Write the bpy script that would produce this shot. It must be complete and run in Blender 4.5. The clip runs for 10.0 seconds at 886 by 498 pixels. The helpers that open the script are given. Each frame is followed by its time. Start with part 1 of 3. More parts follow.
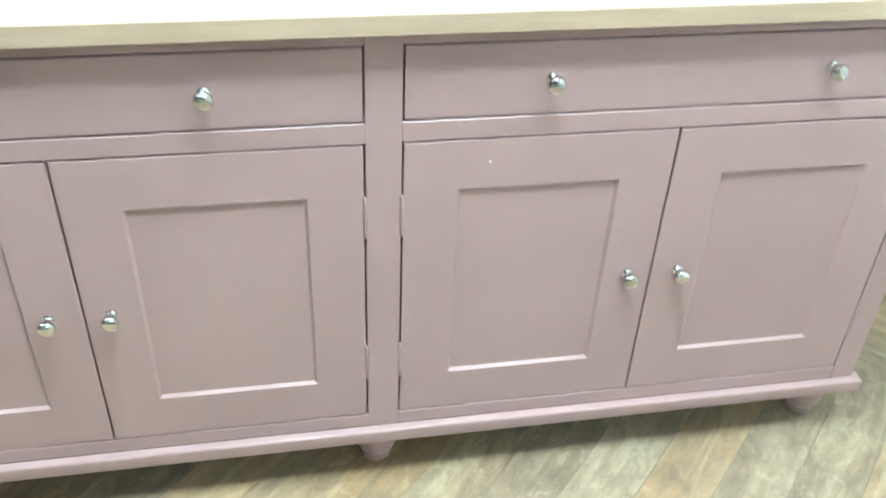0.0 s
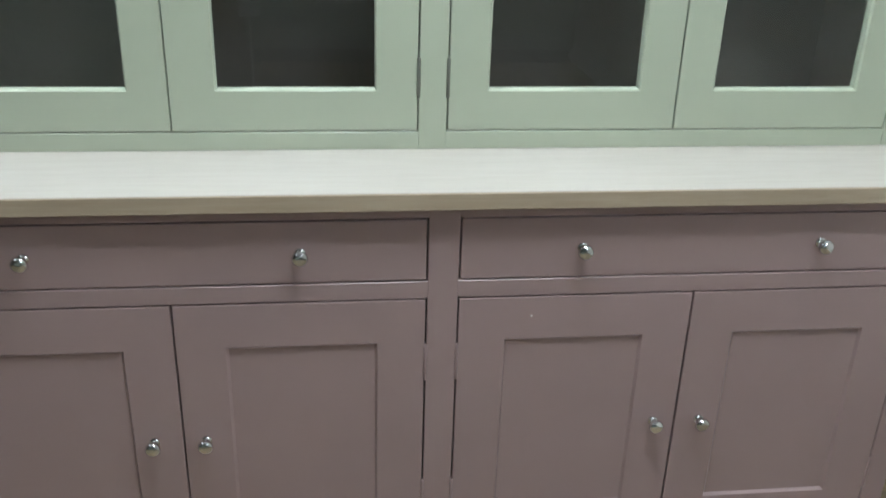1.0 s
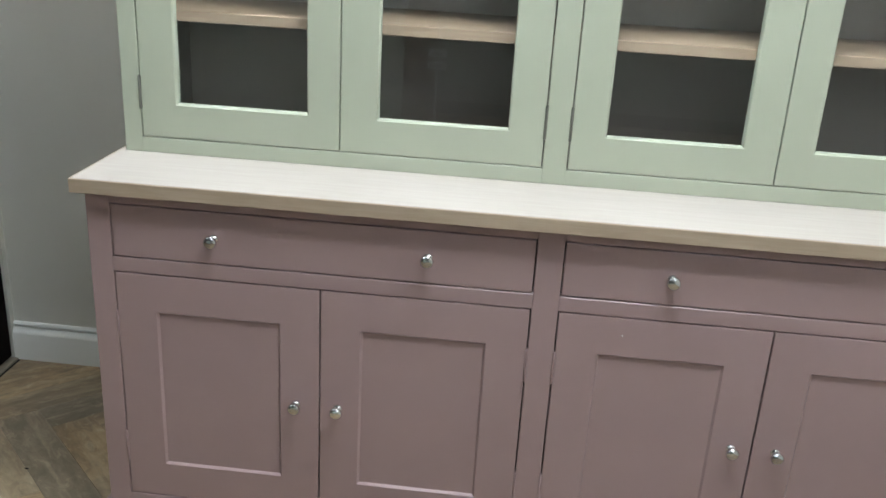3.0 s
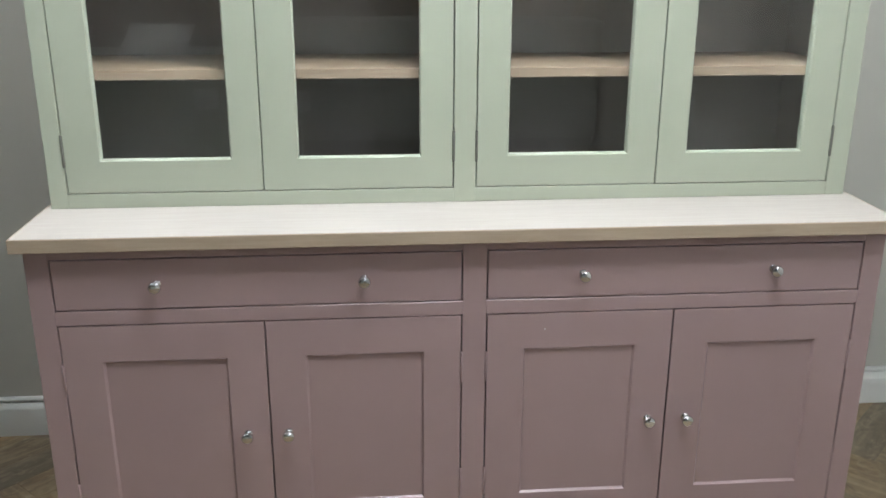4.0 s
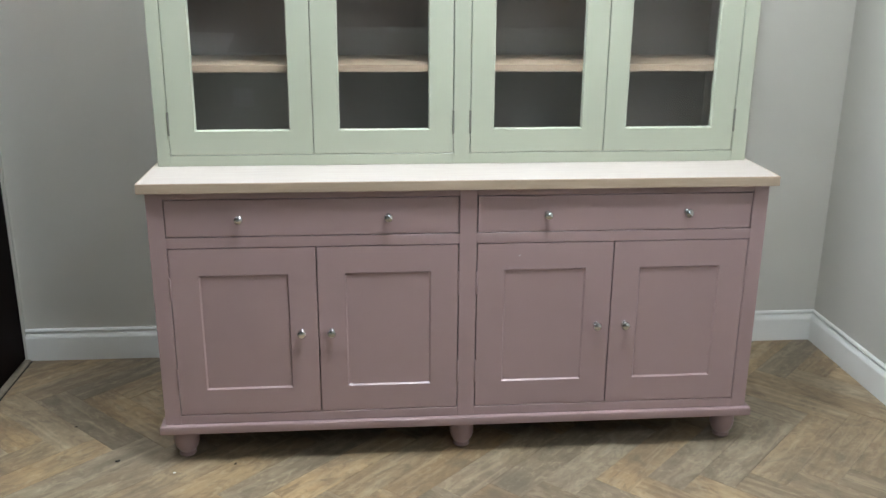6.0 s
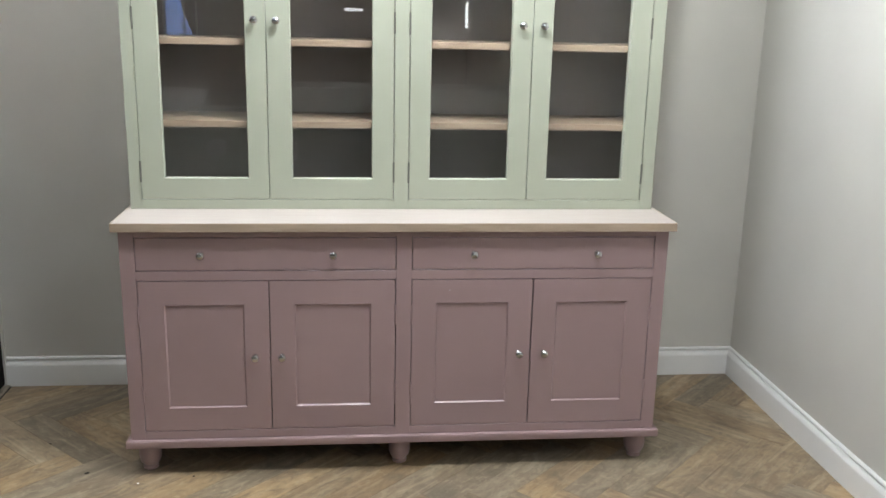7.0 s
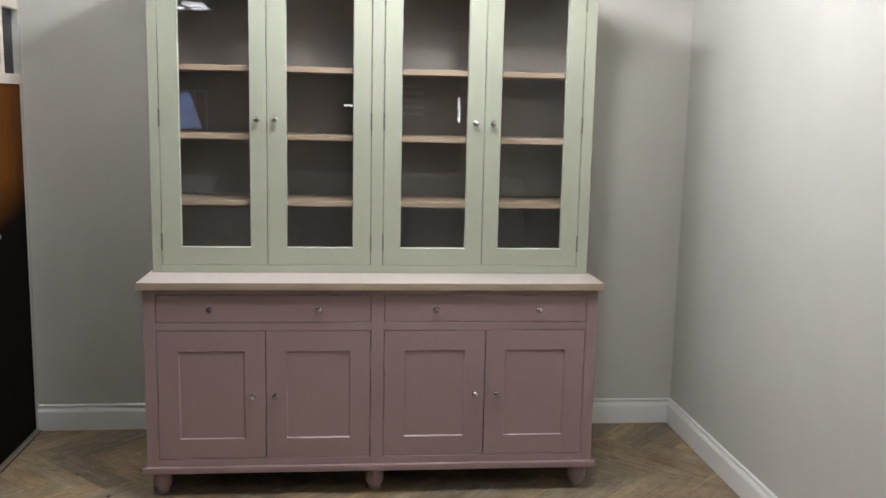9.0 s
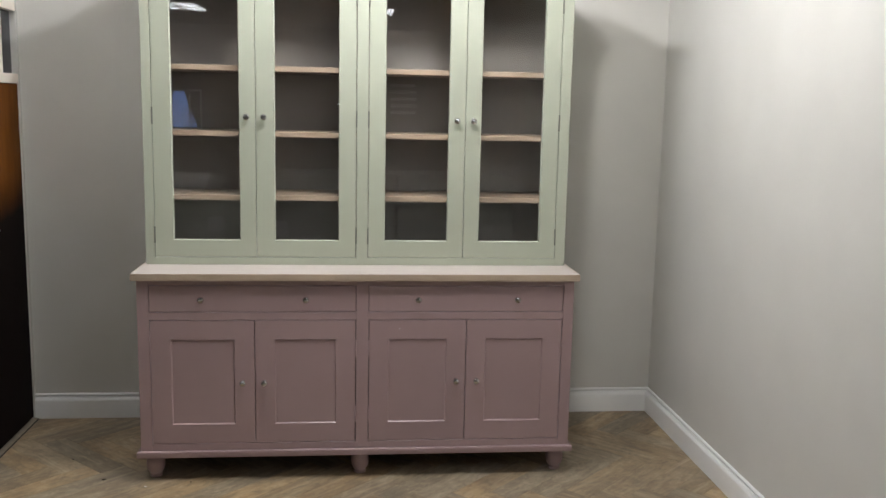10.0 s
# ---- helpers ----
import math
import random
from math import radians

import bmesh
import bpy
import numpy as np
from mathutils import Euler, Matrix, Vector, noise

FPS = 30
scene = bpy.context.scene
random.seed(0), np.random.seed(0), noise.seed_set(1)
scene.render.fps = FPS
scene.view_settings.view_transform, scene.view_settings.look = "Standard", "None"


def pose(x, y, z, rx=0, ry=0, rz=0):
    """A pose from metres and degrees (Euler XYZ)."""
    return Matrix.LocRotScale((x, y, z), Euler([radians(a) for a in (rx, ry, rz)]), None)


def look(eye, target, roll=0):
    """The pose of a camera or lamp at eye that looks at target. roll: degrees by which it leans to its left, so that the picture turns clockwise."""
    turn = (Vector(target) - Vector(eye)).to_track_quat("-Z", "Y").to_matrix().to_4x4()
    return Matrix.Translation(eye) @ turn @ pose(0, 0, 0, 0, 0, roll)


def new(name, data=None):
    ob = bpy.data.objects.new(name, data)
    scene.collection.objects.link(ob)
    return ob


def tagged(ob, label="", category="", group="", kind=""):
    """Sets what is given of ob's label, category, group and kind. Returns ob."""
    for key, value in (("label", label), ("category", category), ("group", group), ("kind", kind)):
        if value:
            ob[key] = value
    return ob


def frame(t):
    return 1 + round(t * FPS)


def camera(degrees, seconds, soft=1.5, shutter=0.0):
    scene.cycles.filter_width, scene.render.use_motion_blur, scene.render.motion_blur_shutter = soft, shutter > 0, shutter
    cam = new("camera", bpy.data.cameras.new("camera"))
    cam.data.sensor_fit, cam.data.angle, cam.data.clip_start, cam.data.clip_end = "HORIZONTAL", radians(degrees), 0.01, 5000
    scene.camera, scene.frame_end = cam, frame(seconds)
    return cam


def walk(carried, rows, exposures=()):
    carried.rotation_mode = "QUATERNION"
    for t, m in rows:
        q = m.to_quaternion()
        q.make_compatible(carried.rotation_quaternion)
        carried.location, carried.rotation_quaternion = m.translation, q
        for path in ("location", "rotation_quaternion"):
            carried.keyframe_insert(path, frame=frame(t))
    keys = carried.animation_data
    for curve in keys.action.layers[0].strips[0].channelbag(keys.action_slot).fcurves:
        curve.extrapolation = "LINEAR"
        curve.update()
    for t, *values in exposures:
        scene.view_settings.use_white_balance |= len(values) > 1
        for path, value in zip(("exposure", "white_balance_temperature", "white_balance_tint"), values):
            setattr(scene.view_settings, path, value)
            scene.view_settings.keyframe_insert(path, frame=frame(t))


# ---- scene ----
cam = camera(51.8, 10.0, soft=1.5, shutter=0.4)
PATH = [
    (0, (-0.131, -1.09, 1.306), (0.199, 0.494, 0.13), 2.8),
    (0.5, (-0.153, -1.221, 1.344), (0.122, 0.496, 0.355), 2.2),
    (1, (-0.169, -1.339, 1.375), (0.065, 0.472, 0.561), 1.8),
    (1.5, (-0.127, -1.466, 1.391), (-0.004, 0.4, 0.68), 1.6),
    (2, (-0.047, -1.568, 1.389), (-0.182, 0.31, 0.714), 2.6),
    (2.2, (-0.024, -1.602, 1.415), (-0.209, 0.256, 0.698), 2.5),
    (3.3, (-0.086, -1.623, 1.403), (-0.231, 0.248, 0.712), 3.4),
    (3.5, (-0.105, -1.638, 1.412), (-0.232, 0.245, 0.749), 2.5),
    (4, (-0.216, -1.784, 1.421), (-0.052, 0.109, 0.796), 0.2),
    (4.5, (-0.251, -1.946, 1.439), (-0.071, -0.054, 0.816), 0.1),
    (5, (-0.23, -2.177, 1.454), (-0.074, -0.285, 0.826), 0.1),
    (6.3, (-0.293, -2.617, 1.484), (-0.118, -0.708, 0.912), 0.7),
    (6.5, (-0.261, -2.689, 1.503), (-0.059, -0.772, 0.97), 1.2),
    (7, (-0.171, -2.889, 1.532), (0.032, -0.962, 1.035), 1.3),
    (7.5, (-0.163, -3.07, 1.549), (0.029, -1.118, 1.155), 1.2),
    (8, (-0.235, -3.251, 1.549), (-0.038, -1.292, 1.197), 1.4),
    (8.5, (-0.211, -3.407, 1.563), (-0.013, -1.446, 1.225), 1.3),
    (9, (-0.091, -3.544, 1.564), (0.104, -1.577, 1.258), 1.2),
    (9.5, (-0.04, -3.641, 1.58), (0.165, -1.675, 1.273), 1.2),
    (10, (-0.047, -3.702, 1.56), (0.156, -1.736, 1.253), 1.2),
]
# the clip's camera settles from a bright first second to a steady exposure
EXPOSURES = [(0.0, 1.66, 5850, -11), (0.3, 0.9, 6050, -8), (0.5, 0.25, 6150, -8), (0.7, 0.3, 6150, -4), (1.0, 0.1, 6050, -3), (1.5, 0.15, 6200, 3), (2.0, 0.24, 6350, 6), (3.5, 0.36, 6250, 2), (4.0, 0.34, 6300, 5),
             (5.0, 0.45, 6250, 5), (6.5, 0.48, 6250, 6), (7.0, 0.36, 6500, 9), (7.5, 0.17, 6550, 9), (8.0, 0.07, 6700, 10), (8.5, 0.02, 6700, 10), (9.0, -0.16, 6750, 13), (10.0, -0.13, 6800, 12)]
walk(cam, [(t, look(eye, target, roll)) for t, eye, target, roll in PATH], EXPOSURES)

# ---------------------------------------------------------------- the plan, in metres
WALL_Y = 0.81           # back wall
WALL_R = 1.521          # right wall
WALL_L = -1.585          # left wall with the brown door, beside the dresser
RETURN_Y = 0.0           # where the left wall ends and the showroom widens
WIDE_L = -3.60
FAR_Y = -10.0
CEIL = 2.7
TUBE_POWER = 172.0

world = bpy.data.worlds.new("world")
scene.world = world
world.use_nodes = True
world.node_tree.nodes["Background"].inputs[0].default_value = (0.25, 0.33, 0.5, 1)
world.node_tree.nodes["Background"].inputs[1].default_value = 0.1


# ---------------------------------------------------------------- materials
def srgb(r, g, b):
    out = []
    for v in (r, g, b):
        v /= 255
        out.append(v / 12.92 if v <= 0.04045 else ((v + 0.055) / 1.055) ** 2.4)
    return (*out, 1)


class Shader:
    """A node material and short ways to add to it."""

    def __init__(self, name, rough=0.5, metal=0.0):
        self.mat = bpy.data.materials.new(name)
        self.mat.use_nodes = True
        self.tree = self.mat.node_tree
        self.bsdf = self.tree.nodes["Principled BSDF"]
        self.bsdf.inputs["Roughness"].default_value = rough
        self.bsdf.inputs["Metallic"].default_value = metal
        self.coord = self.tree.nodes.new("ShaderNodeTexCoord").outputs["Object"]

    def add(self, kind):
        return self.tree.nodes.new(kind)

    def link(self, a, b):
        self.tree.links.new(a, b)

    def set(self, socket, value):
        if isinstance(value, bpy.types.NodeSocket):
            self.link(value, socket)
        else:
            socket.default_value = value

    def stretch(self, scale, turn=(0, 0, 0), vector=None):
        n = self.add("ShaderNodeMapping")
        n.inputs["Scale"].default_value = scale
        n.inputs["Rotation"].default_value = turn
        self.link(vector or self.coord, n.inputs["Vector"])
        return n.outputs["Vector"]

    def noise(self, scale, detail=4, rough=0.55, vector=None, twist=0.0):
        n = self.add("ShaderNodeTexNoise")
        n.inputs["Scale"].default_value = scale
        n.inputs["Detail"].default_value = detail
        n.inputs["Roughness"].default_value = rough
        n.inputs["Distortion"].default_value = twist
        self.link(vector or self.coord, n.inputs["Vector"])
        return n.outputs["Fac"]

    def ramp(self, fac, stops):
        n = self.add("ShaderNodeValToRGB")
        e = n.color_ramp.elements
        while len(e) < len(stops):
            e.new(0.5)
        for el, (at, col) in zip(e, stops):
            el.position, el.color = at, col if len(col) == 4 else (*col, 1)
        self.link(fac, n.inputs["Fac"])
        return n.outputs["Color"]

    def mix(self, fac, a, b, blend="MIX"):
        n = self.add("ShaderNodeMix")
        n.data_type, n.blend_type = "RGBA", blend
        self.set(n.inputs["Factor"], fac)
        self.set(n.inputs["A"], a)
        self.set(n.inputs["B"], b)
        return n.outputs["Result"]

    def math(self, op, a, b=0.0):
        n = self.add("ShaderNodeMath")
        n.operation = op
        self.set(n.inputs[0], a)
        self.set(n.inputs[1], b)
        return n.outputs[0]

    def span(self, fac, lo, hi, a=0.0, b=1.0):
        n = self.add("ShaderNodeMapRange")
        self.link(fac, n.inputs["Value"])
        for key, v in (("From Min", lo), ("From Max", hi), ("To Min", a), ("To Max", b)):
            n.inputs[key].default_value = v
        return n.outputs["Result"]

    def bump(self, height, strength=0.2, dist=0.001):
        n = self.add("ShaderNodeBump")
        n.inputs["Strength"].default_value = strength
        n.inputs["Distance"].default_value = dist
        self.link(height, n.inputs["Height"])
        self.link(n.outputs["Normal"], self.bsdf.inputs["Normal"])

    def colour(self, value):
        self.set(self.bsdf.inputs["Base Color"], value)

    def rough(self, value):
        self.set(self.bsdf.inputs["Roughness"], value)


def paint(name, col, rough=0.42, grain=(1.0, 1.0, 1.0), blotch=0.05, tooth=0.12):
    """Brushed or rolled paint: faint cloudy tone, a fine tooth, uneven sheen."""
    s = Shader(name, rough)
    cloud = s.noise(3.5, 3)
    fine = s.noise(260, 3, 0.6, s.stretch(grain))
    dark = tuple(c * (1 - blotch) for c in col[:3]) + (1,)
    light = tuple(min(1, c * (1 + blotch)) for c in col[:3]) + (1,)
    s.colour(s.ramp(cloud, [(0.3, dark), (0.7, light)]))
    s.rough(s.span(s.noise(14, 4), 0.3, 0.7, rough - 0.06, rough + 0.08))
    s.bump(fine, tooth, 0.0006)
    return s.mat


def wood(name, pale, deep, along=(1.2, 16, 16), rough=0.5, streak=0.6, bands=7.0, tooth=0.15):
    """Straight-grained wood; the grain runs along the axis with the least scale."""
    s = Shader(name, rough)
    v = s.stretch(along)
    grain = s.noise(bands, 6, 0.62, v, 0.6)
    pores = s.noise(60, 3, 0.7, s.stretch((along[0] * 0.6, along[1] * 1.5, along[2] * 1.5)))
    c = s.ramp(grain, [(0.28, deep), (0.72, pale)])
    c = s.mix(s.span(pores, 0.55, 0.75, 0.0, streak * 0.4), c, deep)
    s.colour(c)
    s.rough(s.span(grain, 0.3, 0.7, rough + 0.06, rough - 0.05))
    s.bump(pores, tooth, 0.0006)
    return s.mat


MAUVE = paint("mauve_eggshell_paint", srgb(149, 126, 126), 0.36, blotch=0.035, tooth=0.035)
SAGE = paint("pale_sage_paint", srgb(160, 164, 146), 0.4, blotch=0.03, tooth=0.035)
INSIDE = paint("taupe_interior_paint", srgb(128, 119, 113), 0.55, tooth=0.015)
WALL = paint("warm_grey_wall_emulsion", srgb(200, 198, 190), 0.8, blotch=0.03, tooth=0.2)
# Walls outside the view, darkened in colour so they bounce less light.
DIM_WALL = paint("low_bounce_wall_emulsion", srgb(104, 98, 92), 0.8, blotch=0.03, tooth=0.2)
WHITE = paint("white_satinwood", srgb(226, 226, 222), 0.35, blotch=0.03, tooth=0.06)
CREAM = paint("cream_satinwood", srgb(228, 218, 204), 0.4, blotch=0.04, tooth=0.06)
LICHEN = paint("grey_green_eggshell", srgb(168, 174, 163), 0.45, tooth=0.04)
PALE = paint("grey_sage_eggshell", srgb(148, 154, 146), 0.5, tooth=0.04)
# Tiles toned down to grey: the unlit look is put into the colour.
CEILING = paint("ceiling_tile_darkened", srgb(128, 126, 123), 0.9, blotch=0.04, tooth=0.5)
TOP_WOOD = wood("limed_oak_worktop", srgb(171, 163, 155), srgb(168, 159, 151), (1.0, 14, 14), 0.5, 0.04, 7.0, 0.02)
EDGE_WOOD = wood("brown_oak_edging", srgb(166, 149, 130), srgb(150, 132, 112), (1.0, 14, 14), 0.5, 0.4)
SHELF_WOOD = wood("light_oak_shelf", srgb(150, 129, 110), srgb(130, 108, 89), (1.0, 14, 14), 0.5)


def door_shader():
    """Varnished door, its shade painted in: brown above, near-black below, with a smoky edge between that dips towards
    the hinge side.
    """
    s = Shader("shaded_varnished_door", 0.65)
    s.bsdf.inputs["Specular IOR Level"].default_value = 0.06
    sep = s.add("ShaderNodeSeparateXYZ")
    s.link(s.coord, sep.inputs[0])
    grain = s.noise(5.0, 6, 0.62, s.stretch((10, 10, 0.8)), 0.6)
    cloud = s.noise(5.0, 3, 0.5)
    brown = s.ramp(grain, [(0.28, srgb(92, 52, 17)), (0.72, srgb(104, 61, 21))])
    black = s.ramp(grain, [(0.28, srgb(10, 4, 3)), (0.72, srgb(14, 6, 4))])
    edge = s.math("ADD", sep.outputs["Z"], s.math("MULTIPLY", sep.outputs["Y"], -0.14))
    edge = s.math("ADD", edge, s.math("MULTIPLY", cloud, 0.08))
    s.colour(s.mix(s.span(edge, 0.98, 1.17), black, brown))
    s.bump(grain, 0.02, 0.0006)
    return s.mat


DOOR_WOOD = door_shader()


def plain(name, col, rough=0.5, metal=0.0, wear=0.08):
    s = Shader(name, rough, metal)
    n = s.noise(40, 4)
    s.colour(s.ramp(n, [(0.3, tuple(c * (1 - wear) for c in col[:3])), (0.7, col)]))
    s.rough(s.span(s.noise(90, 3), 0.3, 0.7, max(0.02, rough - 0.03), rough + 0.05))
    return s.mat


CHROME = plain("polished_chrome", (0.58, 0.58, 0.59, 1), 0.07, 1.0, 0.04)
STEEL = plain("brushed_steel", (0.62, 0.62, 0.6, 1), 0.3, 1.0, 0.1)
ALLOY = plain("worn_bronze_alloy", (0.34, 0.29, 0.22, 1), 0.5, 0.4, 0.25)
TARNISH = plain("tarnished_steel", (0.2, 0.2, 0.17, 1), 0.45, 0.6, 0.2)
DARK_PANE = plain("dark_door_glass", (0.012, 0.014, 0.024, 1), 0.06)
SHADE_BOARD = plain("dark_shade_board", (0.05, 0.04, 0.032, 1), 0.8)
BLACK = plain("dark_gap", (0.01, 0.009, 0.008, 1), 0.8)
VENT = plain("grey_vent", (0.12, 0.12, 0.12, 1), 0.6)
CHIP_DARK = plain("dark_crumb", (0.02, 0.016, 0.012, 1), 0.8)
CHIP_WHITE = plain("white_crumb", (0.8, 0.79, 0.76, 1), 0.6)


def glass(name):
    m = bpy.data.materials.new(name)
    m.use_nodes = True
    b = m.node_tree.nodes["Principled BSDF"]
    b.inputs["Base Color"].default_value = (0.93, 0.97, 0.95, 1)
    b.inputs["Roughness"].default_value = 0.0
    b.inputs["IOR"].default_value = 1.5
    b.inputs["Transmission Weight"].default_value = 1.0
    return m


GLASS = glass("clear_glass")


def glow(name, col, strength):
    m = bpy.data.materials.new(name)
    m.use_nodes = True
    b = m.node_tree.nodes["Principled BSDF"]
    b.inputs["Base Color"].default_value = (0.8, 0.8, 0.8, 1)
    b.inputs["Emission Color"].default_value = col
    b.inputs["Emission Strength"].default_value = strength
    return m


LAMP_TUBE = glow("lit_tube", (0.95, 1.0, 1.10, 1), TUBE_POWER)
LAMP_LEFT_FILL = glow("left_fill_diffuser", (0.95, 1.0, 1.06, 1), 9.0)
LAMP_FAR = glow("lit_lamp_diffuser_far", (0.95, 1.0, 1.10, 1), 15.0)
LAMP_RIGHT_FILL = glow("right_fill_diffuser", (0.95, 1.0, 1.10, 1), 20.0)
LAMP_CORNER_FILL = glow("corner_fill_diffuser", (0.95, 1.0, 1.05, 1), 1.2)
LAMP_SPOT = glow("lit_globe", (0.97, 1.0, 1.05, 1), 180.0)
LAMP_CAN_FILL = glow("fill_can_lens", (0.97, 1.0, 1.05, 1), 405.0)
STRIP = glow("lit_strip", (0.95, 1.0, 1.05, 1), 9.0)
CARD = plain("white_card", (0.82, 0.83, 0.82, 1), 0.6)
LEAFLET = plain("white_printed_paper", (0.66, 0.66, 0.64, 1), 0.5)
DUSK = glow("dusk_sky", (0.22, 0.36, 0.85, 1), 3.0)


def plank_shader():
    """Aged oak block: each one a tone of its own, with grain, knots, grey stains and scuffs."""
    s = Shader("aged_oak_block", 0.45)
    info = s.add("ShaderNodeObjectInfo").outputs["Random"]
    isle = s.add("ShaderNodeNewGeometry").outputs["Random Per Island"]
    rnd = s.math("FRACT", s.math("ADD", info, s.math("MULTIPLY", isle, 7.31)))
    rnd2 = s.math("FRACT", s.math("MULTIPLY", rnd, 13.7))
    shift = s.add("ShaderNodeCombineXYZ")
    for n in range(3):
        s.link(s.math("MULTIPLY", rnd, 37.0 + 11 * n), shift.inputs[n])
    add = s.add("ShaderNodeVectorMath")
    s.link(s.coord, add.inputs[0])
    s.link(shift.outputs[0], add.inputs[1])
    at = add.outputs[0]
    where = s.add("ShaderNodeNewGeometry").outputs["Position"]
    grain = s.noise(4.0, 3, 0.55, s.stretch((1.0, 4, 4), vector=at), 1.4)
    fine = s.noise(40, 4, 0.65, s.stretch((0.8, 5, 5), vector=at), 0.6)
    stain = s.noise(9.0, 5, 0.65, s.stretch((0.8, 1.5, 1), vector=at), 1.2)
    mottle = s.noise(26, 5, 0.65, s.stretch((0.7, 1.3, 1), vector=at), 1.0)
    smudge = s.noise(2.6, 6, 0.65, where, 0.6)
    warm = s.ramp(grain, [(0.3, srgb(156, 128, 92)), (0.5, srgb(172, 145, 107)), (0.75, srgb(190, 166, 128))])
    grey = s.ramp(grain, [(0.3, srgb(130, 116, 97)), (0.5, srgb(146, 133, 112)), (0.75, srgb(166, 155, 134))])
    c = s.mix(s.span(rnd, 0.25, 0.75, 0.05, 0.9), warm, grey)
    c = s.mix(s.span(rnd2, 0.0, 1.0, 0.0, 0.8), c, s.mix(1.0, c, (0.56, 0.54, 0.52, 1), "MULTIPLY"))
    c = s.mix(s.span(stain, 0.48, 0.66, 0.0, 0.55), c, srgb(92, 80, 64))
    c = s.mix(s.span(mottle, 0.52, 0.68, 0.0, 0.42), c, srgb(84, 71, 55))
    c = s.mix(s.span(mottle, 0.34, 0.46, 0.3, 0.0), c, srgb(196, 182, 154))
    c = s.mix(s.span(smudge, 0.4, 0.66, 0.0, 0.6), c, srgb(98, 88, 76))
    c = s.mix(s.span(fine, 0.56, 0.8, 0.0, 0.08), c, srgb(92, 76, 56))
    scuff = s.noise(15, 6, 0.75, s.stretch((1.6, 1, 1), vector=at), 2.6)
    c = s.mix(s.span(scuff, 0.62, 0.76, 0.0, 0.36), c, srgb(206, 196, 174))
    streak = s.noise(6.0, 2, 0.5, s.stretch((0.35, 5, 5), vector=at), 0.8)
    c = s.mix(s.span(streak, 0.54, 0.74, 0.0, 0.26), c, srgb(196, 178, 148))
    c = s.mix(s.span(streak, 0.26, 0.44, 0.3, 0.0), c, srgb(88, 75, 60))
    s.colour(c)
    s.rough(s.span(smudge, 0.3, 0.7, 0.38, 0.55))
    s.bump(s.math("ADD", grain, s.math("MULTIPLY", fine, 0.3)), 0.08, 0.001)
    return s.mat


PLANK = plank_shader()


# ---------------------------------------------------------------- mesh helpers
def finish(bm, name, material):
    me = bpy.data.meshes.new(name)
    bmesh.ops.recalc_face_normals(bm, faces=bm.faces)
    bm.to_mesh(me)
    bm.free()
    me.materials.append(material)
    return me


def smooth(me, angle=40):
    me.polygons.foreach_set("use_smooth", [True] * len(me.polygons))
    me.set_sharp_from_angle(angle=radians(angle))
    return me


def thing(name, place=(0, 0, 0), **tags):
    ob = new(name)
    ob.empty_display_size = 0.05
    ob.location = place
    return tagged(ob, **tags)


def part(name, bm, material, parent=None, label="", soft=False):
    """Links a bmesh, given in world places, as one mesh object under its parent."""
    me = finish(bm, name, material)
    if soft:
        smooth(me)
    return hang(name, me, parent, label)


def hang(name, me, parent=None, label="", m=None):
    ob = new(name, me)
    if m is not None:
        ob.matrix_basis = m
    if parent is not None:
        ob.parent = parent
        if parent.parent is None:
            ob.matrix_parent_inverse = Matrix.Translation(-parent.location)
    return tagged(ob, label) if label else ob


def solo(name, bm, material, soft=False, **tags):
    me = finish(bm, name, material)
    if soft:
        smooth(me)
    return tagged(new(name, me), **tags)


def join(bm, other):
    me = bpy.data.meshes.new("tmp")
    other.to_mesh(me)
    other.free()
    bm.from_mesh(me)
    bpy.data.meshes.remove(me)


def block(bm, x0, x1, y0, y1, z0, z1, b=0.002, seg=2):
    """A box with rounded edges."""
    t = bmesh.new()
    bmesh.ops.create_cube(t, size=1.0)
    for v in t.verts:
        v.co = ((x0 + x1) / 2 + v.co.x * (x1 - x0), (y0 + y1) / 2 + v.co.y * (y1 - y0), (z0 + z1) / 2 + v.co.z * (z1 - z0))
    if b:
        bmesh.ops.bevel(t, geom=t.edges[:], offset=b, segments=seg, affect="EDGES", profile=0.5)
    join(bm, t)
    return bm


def box(*a, **k):
    return block(bmesh.new(), *a, **k)


